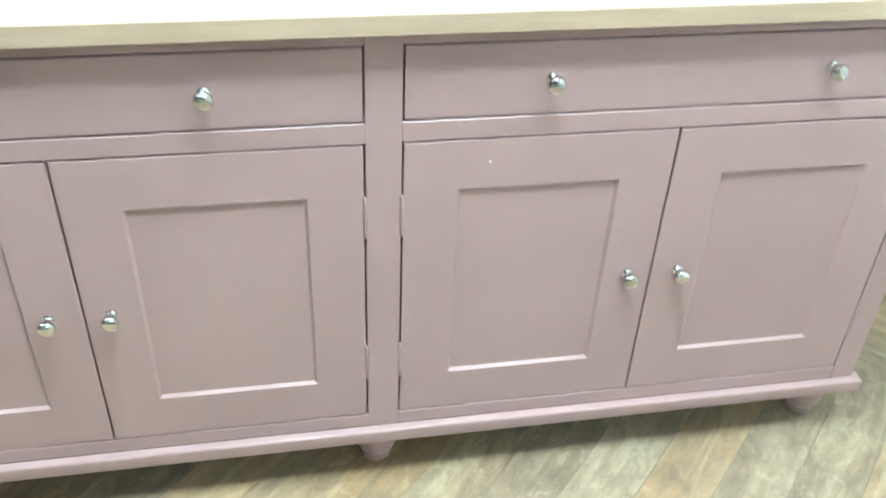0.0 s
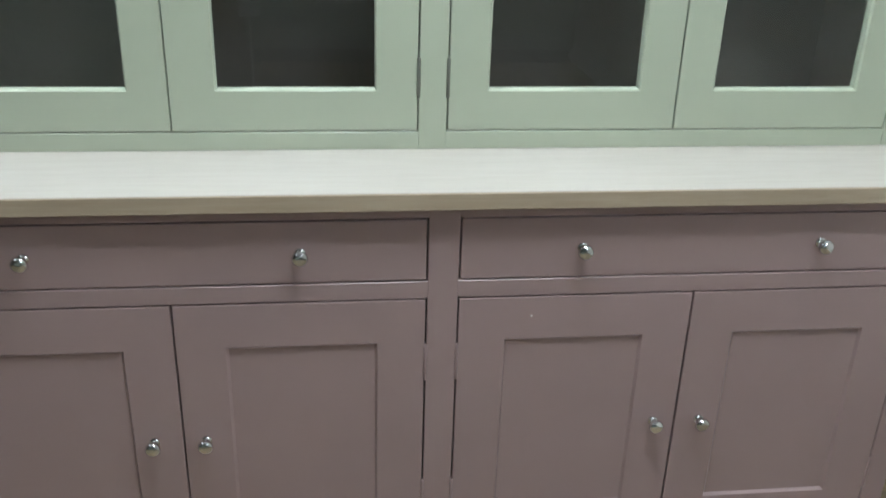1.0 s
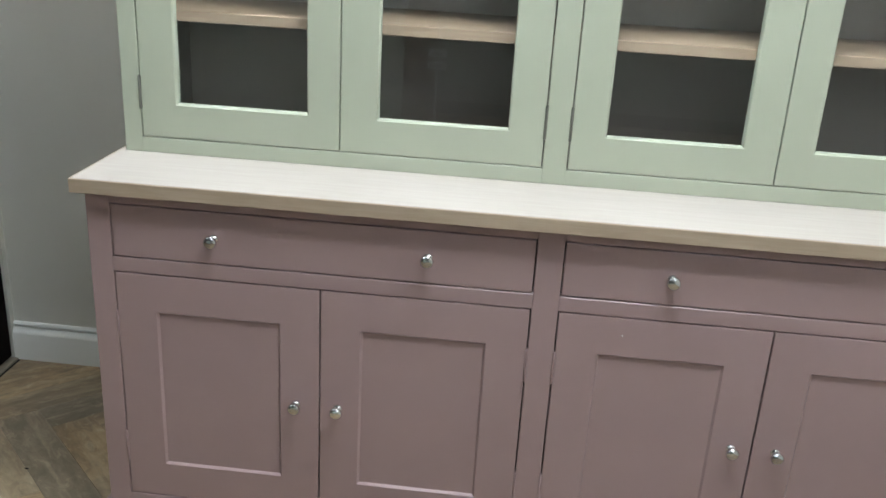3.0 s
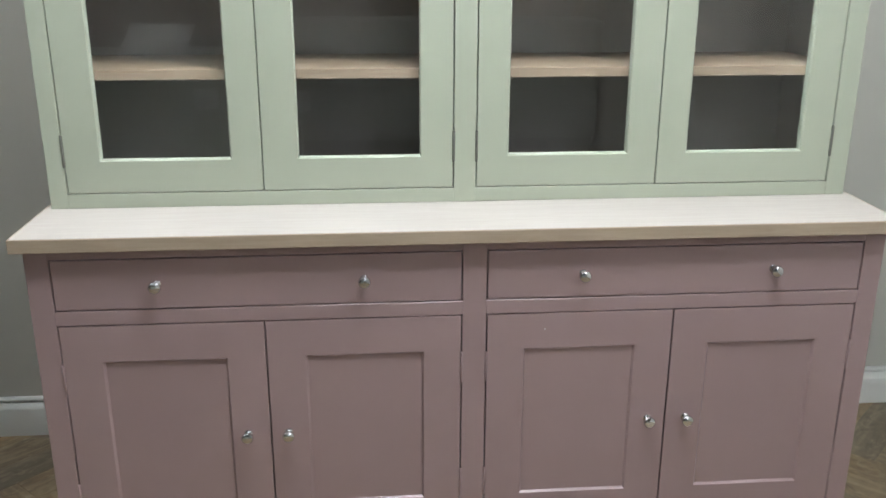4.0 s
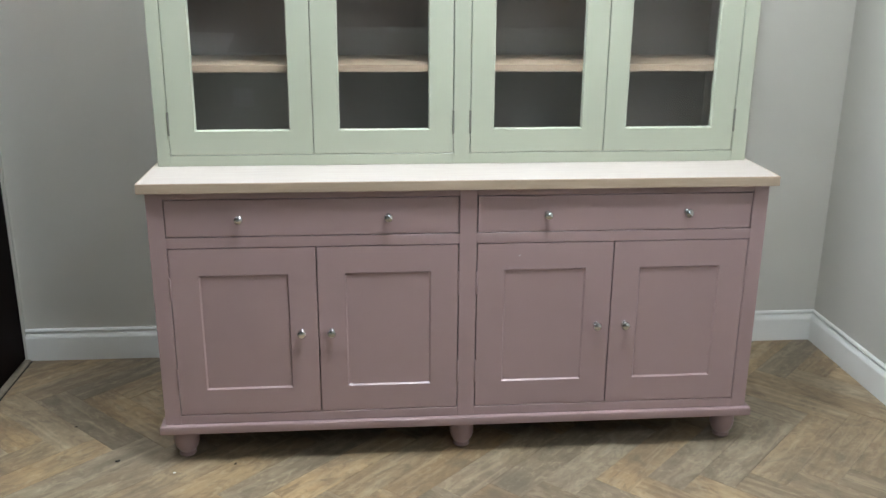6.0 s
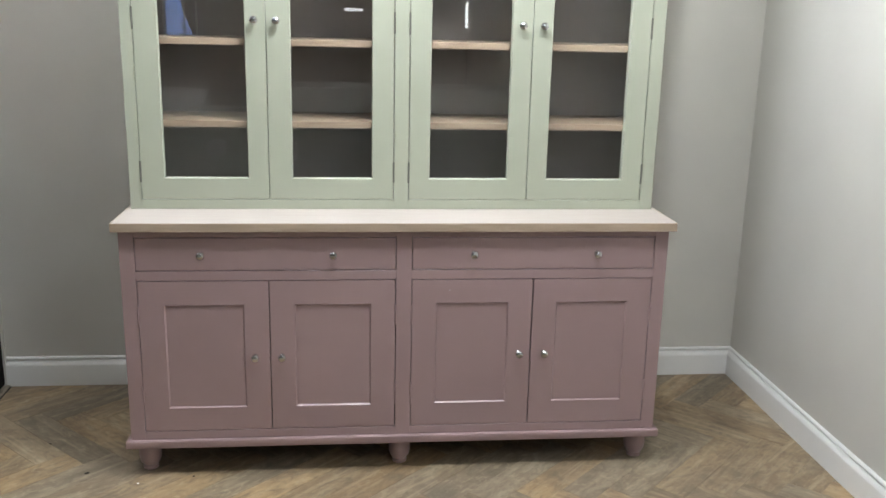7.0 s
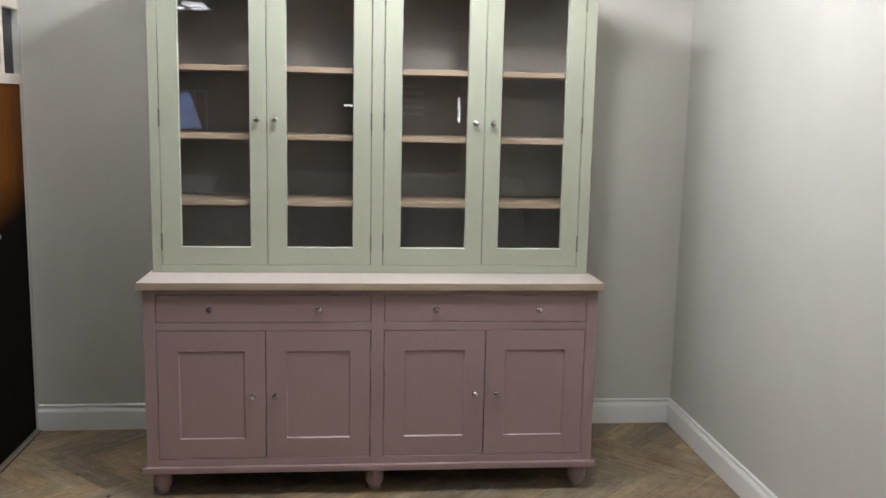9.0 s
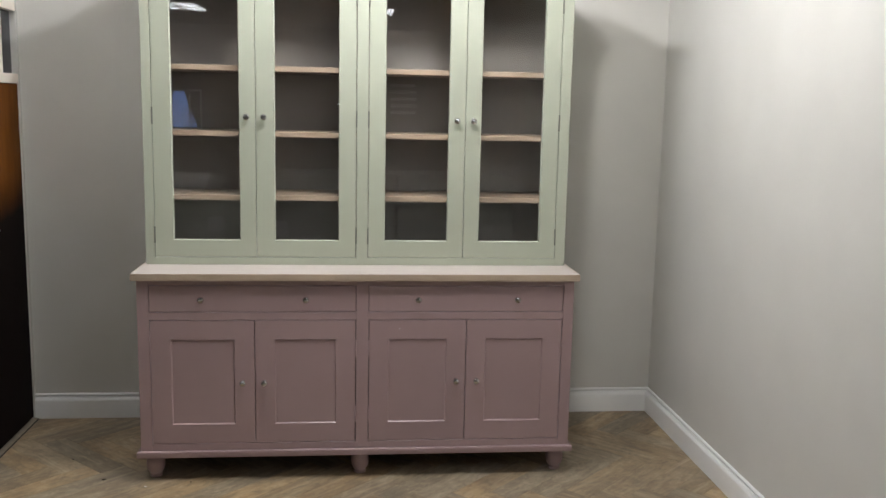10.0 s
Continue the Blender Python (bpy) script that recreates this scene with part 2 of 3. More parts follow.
def ring(x0, x1, z0, z1, edge, y0, y1, b=0.0016, cham=0.0):
    """A framed leaf: a flat frame of one width round an opening, its front at y0, outer edges eased, inner edges chamfered."""
    bm = bmesh.new()
    e = edge if isinstance(edge, tuple) else (edge,) * 4          # left, right, bottom, top

    def loop(in_, y):
        d = [max(0.0, v - in_) for v in e] if in_ is not None else [0.0] * 4
        pts = [(x0 + d[0], z0 + d[2]), (x1 - d[1], z0 + d[2]), (x1 - d[1], z1 - d[3]), (x0 + d[0], z1 - d[3])]
        return [bm.verts.new((x, y, z)) for x, z in pts]

    rows = [loop(None, y0), loop(cham * 0.8, y0)]
    if cham:
        rows.append(loop(0.0, y0 + cham))
    rows += [loop(0.0, y1), loop(None, y1)]
    n = len(rows)
    for a in range(n):
        for k in range(4):
            r, s = rows[a], rows[(a + 1) % n]
            bm.faces.new((r[k], r[(k + 1) % 4], s[(k + 1) % 4], s[k]))
    front = [ed for ed in bm.edges if all(abs(v.co.y - y0) < 1e-6 for v in ed.verts)]
    out = [ed for ed in front if all(v in rows[0] for v in ed.verts)]
    inn = [ed for ed in front if all(v in rows[1] for v in ed.verts)]
    bmesh.ops.bevel(bm, geom=out, offset=b, segments=2, affect="EDGES", profile=0.5)
    if not cham:
        inn = [ed for ed in inn if ed.is_valid]
        bmesh.ops.bevel(bm, geom=inn, offset=b, segments=2, affect="EDGES", profile=0.5)
    return bm


def lathe(profile, seg=24, axis="z", place=(0, 0, 0)):
    """Turns a profile of (radius, height) round an axis: z, or -y for what stands out of a front."""
    bm = bmesh.new()
    rows = []
    for r, h in profile:
        row = []
        for k in range(seg):
            a = 2 * math.pi * k / seg
            x, y = r * math.cos(a), r * math.sin(a)
            co = (x, y, h) if axis == "z" else (x, -h, y) if axis == "y" else (h, x, y)
            row.append(bm.verts.new(Vector(co) + Vector(place)))
        rows.append(row)
    for r, s in zip(rows, rows[1:]):
        for k in range(seg):
            bm.faces.new((r[k], r[(k + 1) % seg], s[(k + 1) % seg], s[k]))
    bm.faces.new(rows[0])
    bm.faces.new(rows[-1])
    return bm


def sweep(path, profile, close_ends=True):
    """A moulding: profile of (proud, height) carried along level corners (x, y), proud to the right of the way, mitred."""
    bm = bmesh.new()
    rows = []
    n = len(path)
    for k, (x, y) in enumerate(path):
        dirs = []
        if k:
            dirs.append((Vector((x, y)) - Vector(path[k - 1])).normalized())
        if k < n - 1:
            dirs.append((Vector(path[k + 1]) - Vector((x, y))).normalized())
        sides = [Vector((d.y, -d.x)) for d in dirs]
        if len(sides) == 2:
            out = (sides[0] + sides[1]) / (1 + sides[0].dot(sides[1]))
        else:
            out = sides[0]
        rows.append([bm.verts.new((x + out.x * p, y + out.y * p, z)) for p, z in profile])
    m = len(profile)
    for r, s in zip(rows, rows[1:]):
        for k in range(m):
            bm.faces.new((r[k], s[k], s[(k + 1) % m], r[(k + 1) % m]))
    if close_ends:
        bm.faces.new(rows[0])
        bm.faces.new(rows[-1])
    return bm


def wall_with_hole(x0, x1, y0, y1, z0, z1, hole, along="x"):
    """A wall slab with one opening (a0, a1, z0, z1) through it, made of the four pieces round it."""
    bm = bmesh.new()
    a0, a1, b0, b1 = hole
    if along == "x":
        pieces = [(x0, a0, z0, z1), (a1, x1, z0, z1), (a0, a1, z0, b0), (a0, a1, b1, z1)]
        for p0, p1, q0, q1 in pieces:
            if p1 - p0 > 1e-4 and q1 - q0 > 1e-4:
                block(bm, p0, p1, y0, y1, q0, q1, 0)
    else:
        pieces = [(y0, a0, z0, z1), (a1, y1, z0, z1), (a0, a1, z0, b0), (a0, a1, b1, z1)]
        for p0, p1, q0, q1 in pieces:
            if p1 - p0 > 1e-4 and q1 - q0 > 1e-4:
                block(bm, x0, x1, p0, p1, q0, q1, 0)
    return bm


# ---------------------------------------------------------------- the room
solo("wall_back", box(WIDE_L - 0.12, WALL_R + 0.12, WALL_Y, WALL_Y + 0.12, -0.05, CEIL, b=0), WALL,
     label="plain warm grey painted back wall", kind="structure")
solo("wall_right", box(WALL_R, WALL_R + 0.12, FAR_Y, WALL_Y, -0.05, CEIL, b=0), WALL,
     label="plain pale grey painted side wall", kind="structure")
DOOR = (0.085, 0.79, 0.0, 2.05)
PART_H = 2.12            # the partition stops short of the ceiling
solo("wall_left", wall_with_hole(WALL_L - 0.1, WALL_L, RETURN_Y, WALL_Y, -0.05, PART_H, DOOR, "y"), WALL,
     label="grey painted partition round a brown door", kind="structure")
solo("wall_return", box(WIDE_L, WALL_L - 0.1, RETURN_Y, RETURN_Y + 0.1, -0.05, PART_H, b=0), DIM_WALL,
     label="unseen wall, dark taupe to cut bounce light", kind="structure")
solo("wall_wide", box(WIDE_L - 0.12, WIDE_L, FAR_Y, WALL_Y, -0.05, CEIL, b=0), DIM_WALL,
     label="unseen wall, dark taupe to cut bounce light", kind="structure")
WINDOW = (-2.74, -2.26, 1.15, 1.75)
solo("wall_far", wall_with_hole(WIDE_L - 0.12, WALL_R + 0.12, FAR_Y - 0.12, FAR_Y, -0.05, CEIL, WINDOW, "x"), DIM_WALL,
     label="far wall with a small window, dark taupe to cut bounce light", kind="structure")


def ceiling():
    bm = box(WIDE_L - 0.12, WALL_R + 0.12, FAR_Y - 0.12, WALL_Y + 0.12, CEIL + 0.012, CEIL + 0.1, b=0)
    x = WIDE_L
    while x < WALL_R - 0.05:
        y = FAR_Y
        while y < WALL_Y - 0.05:
            block(bm, x + 0.008, min(x + 0.592, WALL_R), y + 0.008, min(y + 0.592, WALL_Y), CEIL, CEIL + 0.014, 0.004, 1)
            y += 0.6
        x += 0.6
    return bm


solo("ceiling", ceiling(), CEILING, label="suspended ceiling of square tiles, darkened to cut bounce light", kind="structure")

SKIRT = [(0, 0), (0.018, 0), (0.018, 0.0895), (0.0172, 0.0935), (0.0145, 0.099), (0.0105, 0.1045), (0.0062, 0.109), (0.0045, 0.1105), (0.0012, 0.111), (0.0012, 0.1165),
         (0.0088, 0.1178), (0.0098, 0.1195), (0.0092, 0.1225), (0.0065, 0.1262), (0.003, 0.1285), (0, 0.129)]
SKIRT = [(p, z * 0.97) for p, z in SKIRT]
solo("baseboard", sweep([(WALL_L, WALL_Y), (WALL_R, WALL_Y), (WALL_R, FAR_Y)], SKIRT), WHITE, soft=True,
     label="white moulded skirting board along the grey walls", kind="structure")


def left_door():
    d = thing("door_1", (WALL_L - 0.02, 0.425, 0), label="closed dark brown varnished door with dark panes above", kind="structure")
    x1, x0 = WALL_L - 0.004, WALL_L - 0.048
    part("leaf", box(x0, x1, 0.095, 0.782, 0.014, 1.628, b=0.003), DOOR_WOOD, d, "brown varnish with the dark lower shade painted in")
    part("mid_rail", box(x0, WALL_L + 0.002, 0.095, 0.782, 1.628, 1.672, b=0.003), CREAM, d, "cream painted rail")
    part("head_rail", box(x0, WALL_L + 0.002, 0.095, 0.782, 1.955, 2.045, b=0.003), CREAM, d, "cream painted rail")
    for y in (0.095, 0.585):
        part("glazing_bar", box(x0 + 0.004, WALL_L - 0.002, y, y + 0.026, 1.672, 1.955, b=0.002), CREAM, d, "cream painted bar")
    for y0, y1 in ((0.121, 0.585), (0.611, 0.782)):
        part("pane", box(x0 + 0.016, x0 + 0.022, y0, y1, 1.672, 1.955, b=0), DARK_PANE, d, "dark glass pane")
    handle = lathe([(0.024, 0), (0.024, 0.006), (0.021, 0.009), (0.01, 0.011), (0.009, 0.045), (0.006, 0.048)], 20, "x", (x1 + 0.0031, 0.2, 1.0))
    block(handle, x1 + 0.036, x1 + 0.05, 0.19, 0.345, 0.991, 1.009, 0.005)
    part("handle", handle, STEEL, d, "brushed steel lever handle", True)
    part("threshold", box(WALL_L - 0.06, WALL_L + 0.014, 0.088, 0.787, 0.0, 0.009, b=0.003), ALLOY, d, "thin worn metal threshold strip")
    # Thin black strips stand in for the shadow gap along the threshold.
    for y0, y1 in ((0.09, 0.27), (0.283, 0.53), (0.54, 0.785)):
        part("gap_strip", box(WALL_L + 0.0142, WALL_L + 0.0185, y0, y1, 0.0, 0.004, b=0.001), BLACK, d, "black strip for the shadow gap")
    return d


left_door()


def far_window():
    w = thing("window_1", (-2.48, FAR_Y - 0.06, 1.2), label="small white-framed window with dusk sky behind", kind="structure")
    x0, x1, z0, z1 = WINDOW
    part("window_frame", ring(x0, x1, z0, z1, 0.035, FAR_Y - 0.03, FAR_Y - 0.1), WHITE, w)
    part("mullion", box(-2.47, -2.44, FAR_Y - 0.09, FAR_Y - 0.04, z0 + 0.03, z1 - 0.03), WHITE, w)
    p = part("pane", box(x0 + 0.03, x1 - 0.03, FAR_Y - 0.072, FAR_Y - 0.068, z0 + 0.03, z1 - 0.03, b=0), GLASS, w)
    p.visible_shadow = False
    # Dark board added outside to cut the mirrored window on a slant.
    bm = bmesh.new()
    front = [bm.verts.new((x, FAR_Y - 0.2, z)) for x, z in ((-2.60, 1.85), (-2.32, 1.05), (-2.0, 1.05), (-2.0, 1.85))]
    rear = [bm.verts.new((v.co.x, FAR_Y - 0.26, v.co.z)) for v in front]
    bm.faces.new(front)
    bm.faces.new(rear)
    for k in range(4):
        bm.faces.new((front[k], front[(k + 1) % 4], rear[(k + 1) % 4], rear[k]))
    part("slanted_board", bm, BLACK, w, "dark slanted board that masks part of the window")
    solo("backdrop", box(-3.6, -1.3, FAR_Y - 0.62, FAR_Y - 0.6, 0.6, 2.5, b=0), DUSK, label="blue dusk sky outside the window", kind="structure")


far_window()


def ceiling_light(x, y, lit, hx, hy, form):
    """A twin-bay louvred fluorescent fitting let into the ceiling, hx and hy from its middle to its edges."""
    c = thing("ceiling_light", (x, y, CEIL), label=form + " louvred fluorescent ceiling light, switched on", category="ceiling light", group="ceiling lights")

    def slab(a0, a1, b0, b1, z0, z1, bevel=0.0):
        """a runs across the tubes, b along them."""
        if hx > hy:
            return (x + b0, x + b1, y + a0, y + a1, CEIL - z0, CEIL - z1, bevel, 1)
        return (x + a0, x + a1, y + b0, y + b1, CEIL - z0, CEIL - z1, bevel, 1)

    w, h = min(hx, hy), max(hx, hy)
    i, m = h - 0.03, w - 0.025
    body = bmesh.new()
    for a0, a1, b0, b1 in ((-w, w, -h, -i), (-w, w, i, h), (-w, -m, -i, i), (m, w, -i, i), (-0.025, 0.025, -i, i)):
        block(body, *slab(a0, a1, b0, b1, 0.016, 0.001, 0.002))
    part("frame", body, WHITE, c)
    for side in (-0.15, 0.15):
        part("diffuser", box(*slab(side - 0.124, side + 0.124, -i + 0.001, i - 0.001, 0.006, 0.001)), lit, c, "glowing white diffuser")
        for k in range(4):
            q = side - 0.093 + k * 0.062
            part("louvre", box(*slab(q - 0.006, q + 0.006, -i + 0.001, i - 0.001, 0.015, 0.007)), STEEL, c, "metal louvre")


# Left lamp, unseen: place and low output guessed to fill that side.
ceiling_light(-2.2, -0.65, LAMP_LEFT_FILL, 0.3, 0.6, "long white")
# Unseen weak lamp, added to lift the left wall and skirting.
ceiling_light(-1.22, -0.42, LAMP_CORNER_FILL, 0.3, 0.3, "unseen square white fill,")
# Added lamp, out of view, that brightens the lower right wall.
ceiling_light(0.9, -2.9, LAMP_RIGHT_FILL, 0.3, 0.5, "long white")
ceiling_light(0.19, -7.36, LAMP_FAR, 0.3, 0.5, "long white")
ceiling_light(-2.11, -7.36, LAMP_FAR, 0.3, 0.5, "long white")


def batten_light(x, y0, y1):
    """A surface-mounted batten with two bare tubes that run along y."""
    y = (y0 + y1) / 2
    d = thing("batten_light", (x, y, CEIL), label="white ceiling batten with two bare fluorescent tubes, switched on", category="ceiling light")
    part("housing", box(x - 0.035, x + 0.035, y0 - 0.03, y1 + 0.03, CEIL - 0.045, CEIL - 0.001, b=0.004), WHITE, d)
    for dx in (-0.045, 0.045):
        for ya, yb in ((y0 - 0.028, y0), (y1, y1 + 0.028)):
            part("lamp_holder", box(x + dx - 0.016, x + dx + 0.016, ya, yb, CEIL - 0.1, CEIL - 0.0452, b=0.003), WHITE, d)
        tube = lathe([(0.014, y0 + 0.0005), (0.018, y0 + 0.004), (0.018, y1 - 0.004), (0.014, y1 - 0.0005)], 20)
        bmesh.ops.rotate(tube, verts=tube.verts, cent=(0, 0, 0), matrix=Matrix.Rotation(radians(-90), 3, "X"))
        bmesh.ops.translate(tube, verts=tube.verts, vec=(x + dx, 0, CEIL - 0.078))
        part("tube", tube, LAMP_TUBE, d, "glowing white tube", True)


batten_light(-0.05, -0.75, -0.15)


def globe_light(x, y, r):
    """A round opal globe under a small ceiling rose."""
    d = thing("globe_light", (x, y, CEIL), label="round white opal globe ceiling light, switched on", category="ceiling light")
    part("rose", lathe([(0.05, -0.001), (0.05, -0.012), (0.042, -0.02), (0.03, -0.024)], 28, place=(x, y, CEIL)), WHITE, d, soft=True)
    prof = [(r * math.sin(a), -0.022 - r * (1 - math.cos(a))) for a in (radians(20 + 10 * k) for k in range(16))]
    part("globe", lathe(prof, 28, place=(x, y, CEIL)), LAMP_SPOT, d, "glowing opal globe", True)


globe_light(0.47, -0.76, 0.09)


def fill_can_light(x, y, r):
    """A surface-mounted can: an open tube with a dark baffle round a deep-set lens."""
    d = thing("fill_can_light", (x, y, CEIL), label="unseen white ceiling can with dark baffle, added to light the left floor", category="ceiling light")
    part("tube", lathe([(r + 0.016, -0.001), (r + 0.016, -0.07), (r + 0.013, -0.075), (r + 0.009, -0.075), (r + 0.0085, -0.001)], 32, place=(x, y, CEIL)), WHITE, d, soft=True)
    part("baffle", lathe([(r + 0.008, -0.002), (r + 0.008, -0.07), (r + 0.004, -0.07), (r + 0.004, -0.002)], 32, place=(x, y, CEIL)), BLACK, d, "black baffle", True)
    part("lens", lathe([(r, -0.002), (r, -0.0085), (r * 0.7, -0.0095)], 32, place=(x, y, CEIL)), LAMP_CAN_FILL, d, "glowing white lens")


# Out of view; put in to brighten the floor left of the dresser.
fill_can_light(-1.27, 0.0, 0.06)


def wall_lamp(x0, x1, z0, z1, label):
    w = thing("wall_lamp", ((x0 + x1) / 2, FAR_Y, z0), label=label, category="lamp", group="strip lamps")
    part("housing", box(x0 - 0.01, x1 + 0.01, FAR_Y, FAR_Y + 0.02, z0 - 0.01, z1 + 0.01, b=0.002), WHITE, w)
    part("tube", box(x0, x1, FAR_Y + 0.0202, FAR_Y + 0.035, z0, z1, b=0.004), STRIP, w, "glowing white tube")


wall_lamp(1.473, 1.508, 1.36, 1.72, "slim upright white strip lamp on the dark wall, lit")
wall_lamp(-0.24, 0.02, 1.555, 1.59, "slim level white strip lamp on the dark wall, lit")


def wall_vent(x0, x1, z0, z1):
    """A dark louvred grille high on the far wall."""
    v = thing("wall_vent", ((x0 + x1) / 2, FAR_Y, z0), label="dark grey louvred air vent high on the taupe wall", category="vent", group="wall vents")
    part("frame", ring(x0, x1, z0, z1, 0.012, FAR_Y + 0.018, FAR_Y + 0.0005), VENT, v)
    n = 5
    for k in range(n):
        z = z0 + 0.016 + k * (z1 - z0 - 0.03) / n
        part("slat", box(x0 + 0.0125, x1 - 0.0125, FAR_Y + 0.002, FAR_Y + 0.014, z, z + 0.006, b=0.001), BLACK, v, "dark slat")


wall_vent(-2.56, -2.30, 2.54, 2.66)
wall_vent(-2.05, -1.79, 2.54, 2.66)


def wall_rack(x0, x1, z0, z1):
    """A narrow rack of five pale boards on two uprights, against the far wall."""
    r = thing("wall_rack", ((x0 + x1) / 2, FAR_Y, z0), label="narrow wall rack of five pale boards on the taupe wall", category="rack")
    for x in (x0, x1 - 0.02):
        part("upright", box(x, x + 0.02, FAR_Y + 0.0005, FAR_Y + 0.02, z0 - 0.05, z1 + 0.05, b=0.002), VENT, r)
    for k in range(5):
        z = z0 + k * (z1 - z0 - 0.05) / 4
        part("board", box(x0 - 0.01, x1 + 0.01, FAR_Y + 0.0205, FAR_Y + 0.04, z, z + 0.05, b=0.003), CARD, r, "pale board")


wall_rack(0.57, 0.94, 1.44, 1.9)


def display_cabinet(x0, x1, y1, coat, shade):
    """A low painted display unit opposite the dresser, seen only mirrored in its panes."""
    y0, top = y1 - 0.59, 0.905
    c = thing("display_cabinet", ((x0 + x1) / 2, (y0 + y1) / 2, 0), label="low " + shade + " display cabinet with two panelled doors", category="cabinet",
              group="display cabinets")
    part("plinth", box(x0 + 0.02, x1 - 0.02, y0 + 0.02, y1 - 0.05, 0.0, 0.1, b=0), VENT, c, "dark recessed plinth")
    part("body", box(x0, x1, y0, y1, 0.1005, top, b=0.002), coat, c)
    part("top", box(x0 - 0.015, x1 + 0.015, y0 - 0.015, y1 + 0.025, top + 0.0005, top + 0.029, b=0.003), coat, c)
    mid = (x0 + x1) / 2
    for a, b, kx in ((x0 + 0.03, mid - 0.003, mid - 0.05), (mid + 0.003, x1 - 0.03, mid + 0.05)):
        d = part("door", ring(a, b, 0.13, top - 0.03, 0.085, y1 + 0.02, y1 + 0.0005, 0.0016, 0.005), coat, c)
        part("panel", box(a + 0.083, b - 0.083, y1 + 0.001, y1 + 0.009, 0.213, top - 0.113, b=0), coat, d)
        hang("knob", KNOB, d, "polished chrome knob", pose(kx, y1 + 0.02, 0.5, 0, 0, 180))


def price_card(x, y, z):
    c = thing("price_card", (x, y, z), label="small white card with grey print fixed to the display cabinet", category="card")
    part("card", box(x - 0.054, x + 0.054, y, y + 0.003, z, z + 0.096, b=0.0008), CARD, c)
    for k, w in enumerate((0.07, 0.06, 0.066)):
        part("print_line", box(x - 0.04, x - 0.04 + w, y + 0.0031, y + 0.0035, z + 0.015 + 0.012 * k, z + 0.019 + 0.012 * k, b=0), VENT, c, "grey bar of print")


def sign_holder(x, y):
    """A slim floor stand with two small cards, mirrored in the panes."""
    s = thing("sign_holder", (x, y, 0), label="slim steel floor stand holding two small white cards", category="sign")
    part("base", lathe([(0.1, 0.0005), (0.1, 0.006), (0.094, 0.01), (0.014, 0.014)], 32, place=(x, y, 0)), STEEL, s, soft=True)
    part("pole", lathe([(0.008, 0.012), (0.008, 0.65), (0.006, 0.655)], 16, place=(x, y, 0)), STEEL, s, soft=True)
    for z in (0.535, 0.603):
        card = part("card", box(x - 0.055, x + 0.055, y + 0.0085, y + 0.0115, z, z + 0.048, b=0.0008), CARD, s, "small white card")
        part("print_line", box(x - 0.04, x + 0.03, y + 0.0116, y + 0.012, z + 0.014, z + 0.02, b=0), VENT, card, "grey bar of print")


def leaflet():
    """A large sheet propped up on the display cabinet, leaning back and to one side, with a shiny loose corner."""
    bm = bmesh.new()
    front = [bm.verts.new(v) for v in ((-1.35, -2.17, 0.9347), (-1.05, -2.17, 0.9347), (-0.985, -2.2, 1.085), (-1.275, -2.2, 1.095))]
    rear = [bm.verts.new(v.co + Vector((0, -0.004, 0))) for v in front]
    bm.faces.new(front)
    bm.faces.new(rear)
    for k in range(4):
        bm.faces.new((front[k], front[(k + 1) % 4], rear[(k + 1) % 4], rear[k]))
    solo("leaflet", bm, LEAFLET, label="large white leaflet propped up on the display cabinet", category="leaflet")


# ---------------------------------------------------------------- dresser base, mauve


def knob_mesh():
    """A turned chrome knob: collar, waist and mushroom head."""
    prof = [(0.0095, 0), (0.0095, 0.002), (0.0065, 0.0035), (0.0052, 0.008), (0.0055, 0.012), (0.0085, 0.0155), (0.0125, 0.018),
            (0.0142, 0.0215), (0.0138, 0.025), (0.0112, 0.0278), (0.0065, 0.0295), (0.002, 0.030)]
    prof = [(r * 0.92, h * 0.95) for r, h in prof]
    me = finish(lathe(prof, 28, "y"), "knob", CHROME)
    return smooth(me, 60)


KNOB = knob_mesh()
display_cabinet(-2.15, -0.72, -2.13, LICHEN, "grey-green")
display_cabinet(-0.72, 0.36, -4.35, PALE, "grey sage")
display_cabinet(0.40, 1.48, -4.35, PALE, "grey sage")
price_card(-0.945, -2.1098, 0.705)
leaflet()
sign_holder(-0.58, -3.07)


def hinge_mesh(material):
    """A painted butt hinge: the knuckle with its rounded tips and the edge of its leaf."""
    h = 0.068
    bm = lathe([(0.0012, -h / 2 - 0.002), (0.0026, -h / 2), (0.0032, -h / 2 + 0.0015), (0.0032, h / 2 - 0.0015), (0.0026, h / 2), (0.0012, h / 2 + 0.002)], 12)
    block(bm, -0.003, 0.003, 0.0, 0.010, -h / 2, h / 2, 0.0005, 1)
    return smooth(finish(bm, "hinge", material), 50)


HINGE_MAUVE = hinge_mesh(MAUVE)
HINGE_SAGE = hinge_mesh(TARNISH)
FOOT_H = 0.101


LEFT_BAY, RIGHT_BAY = (-0.8545, -0.4345, -0.0195), (0.0315, 0.4410, 0.8505)


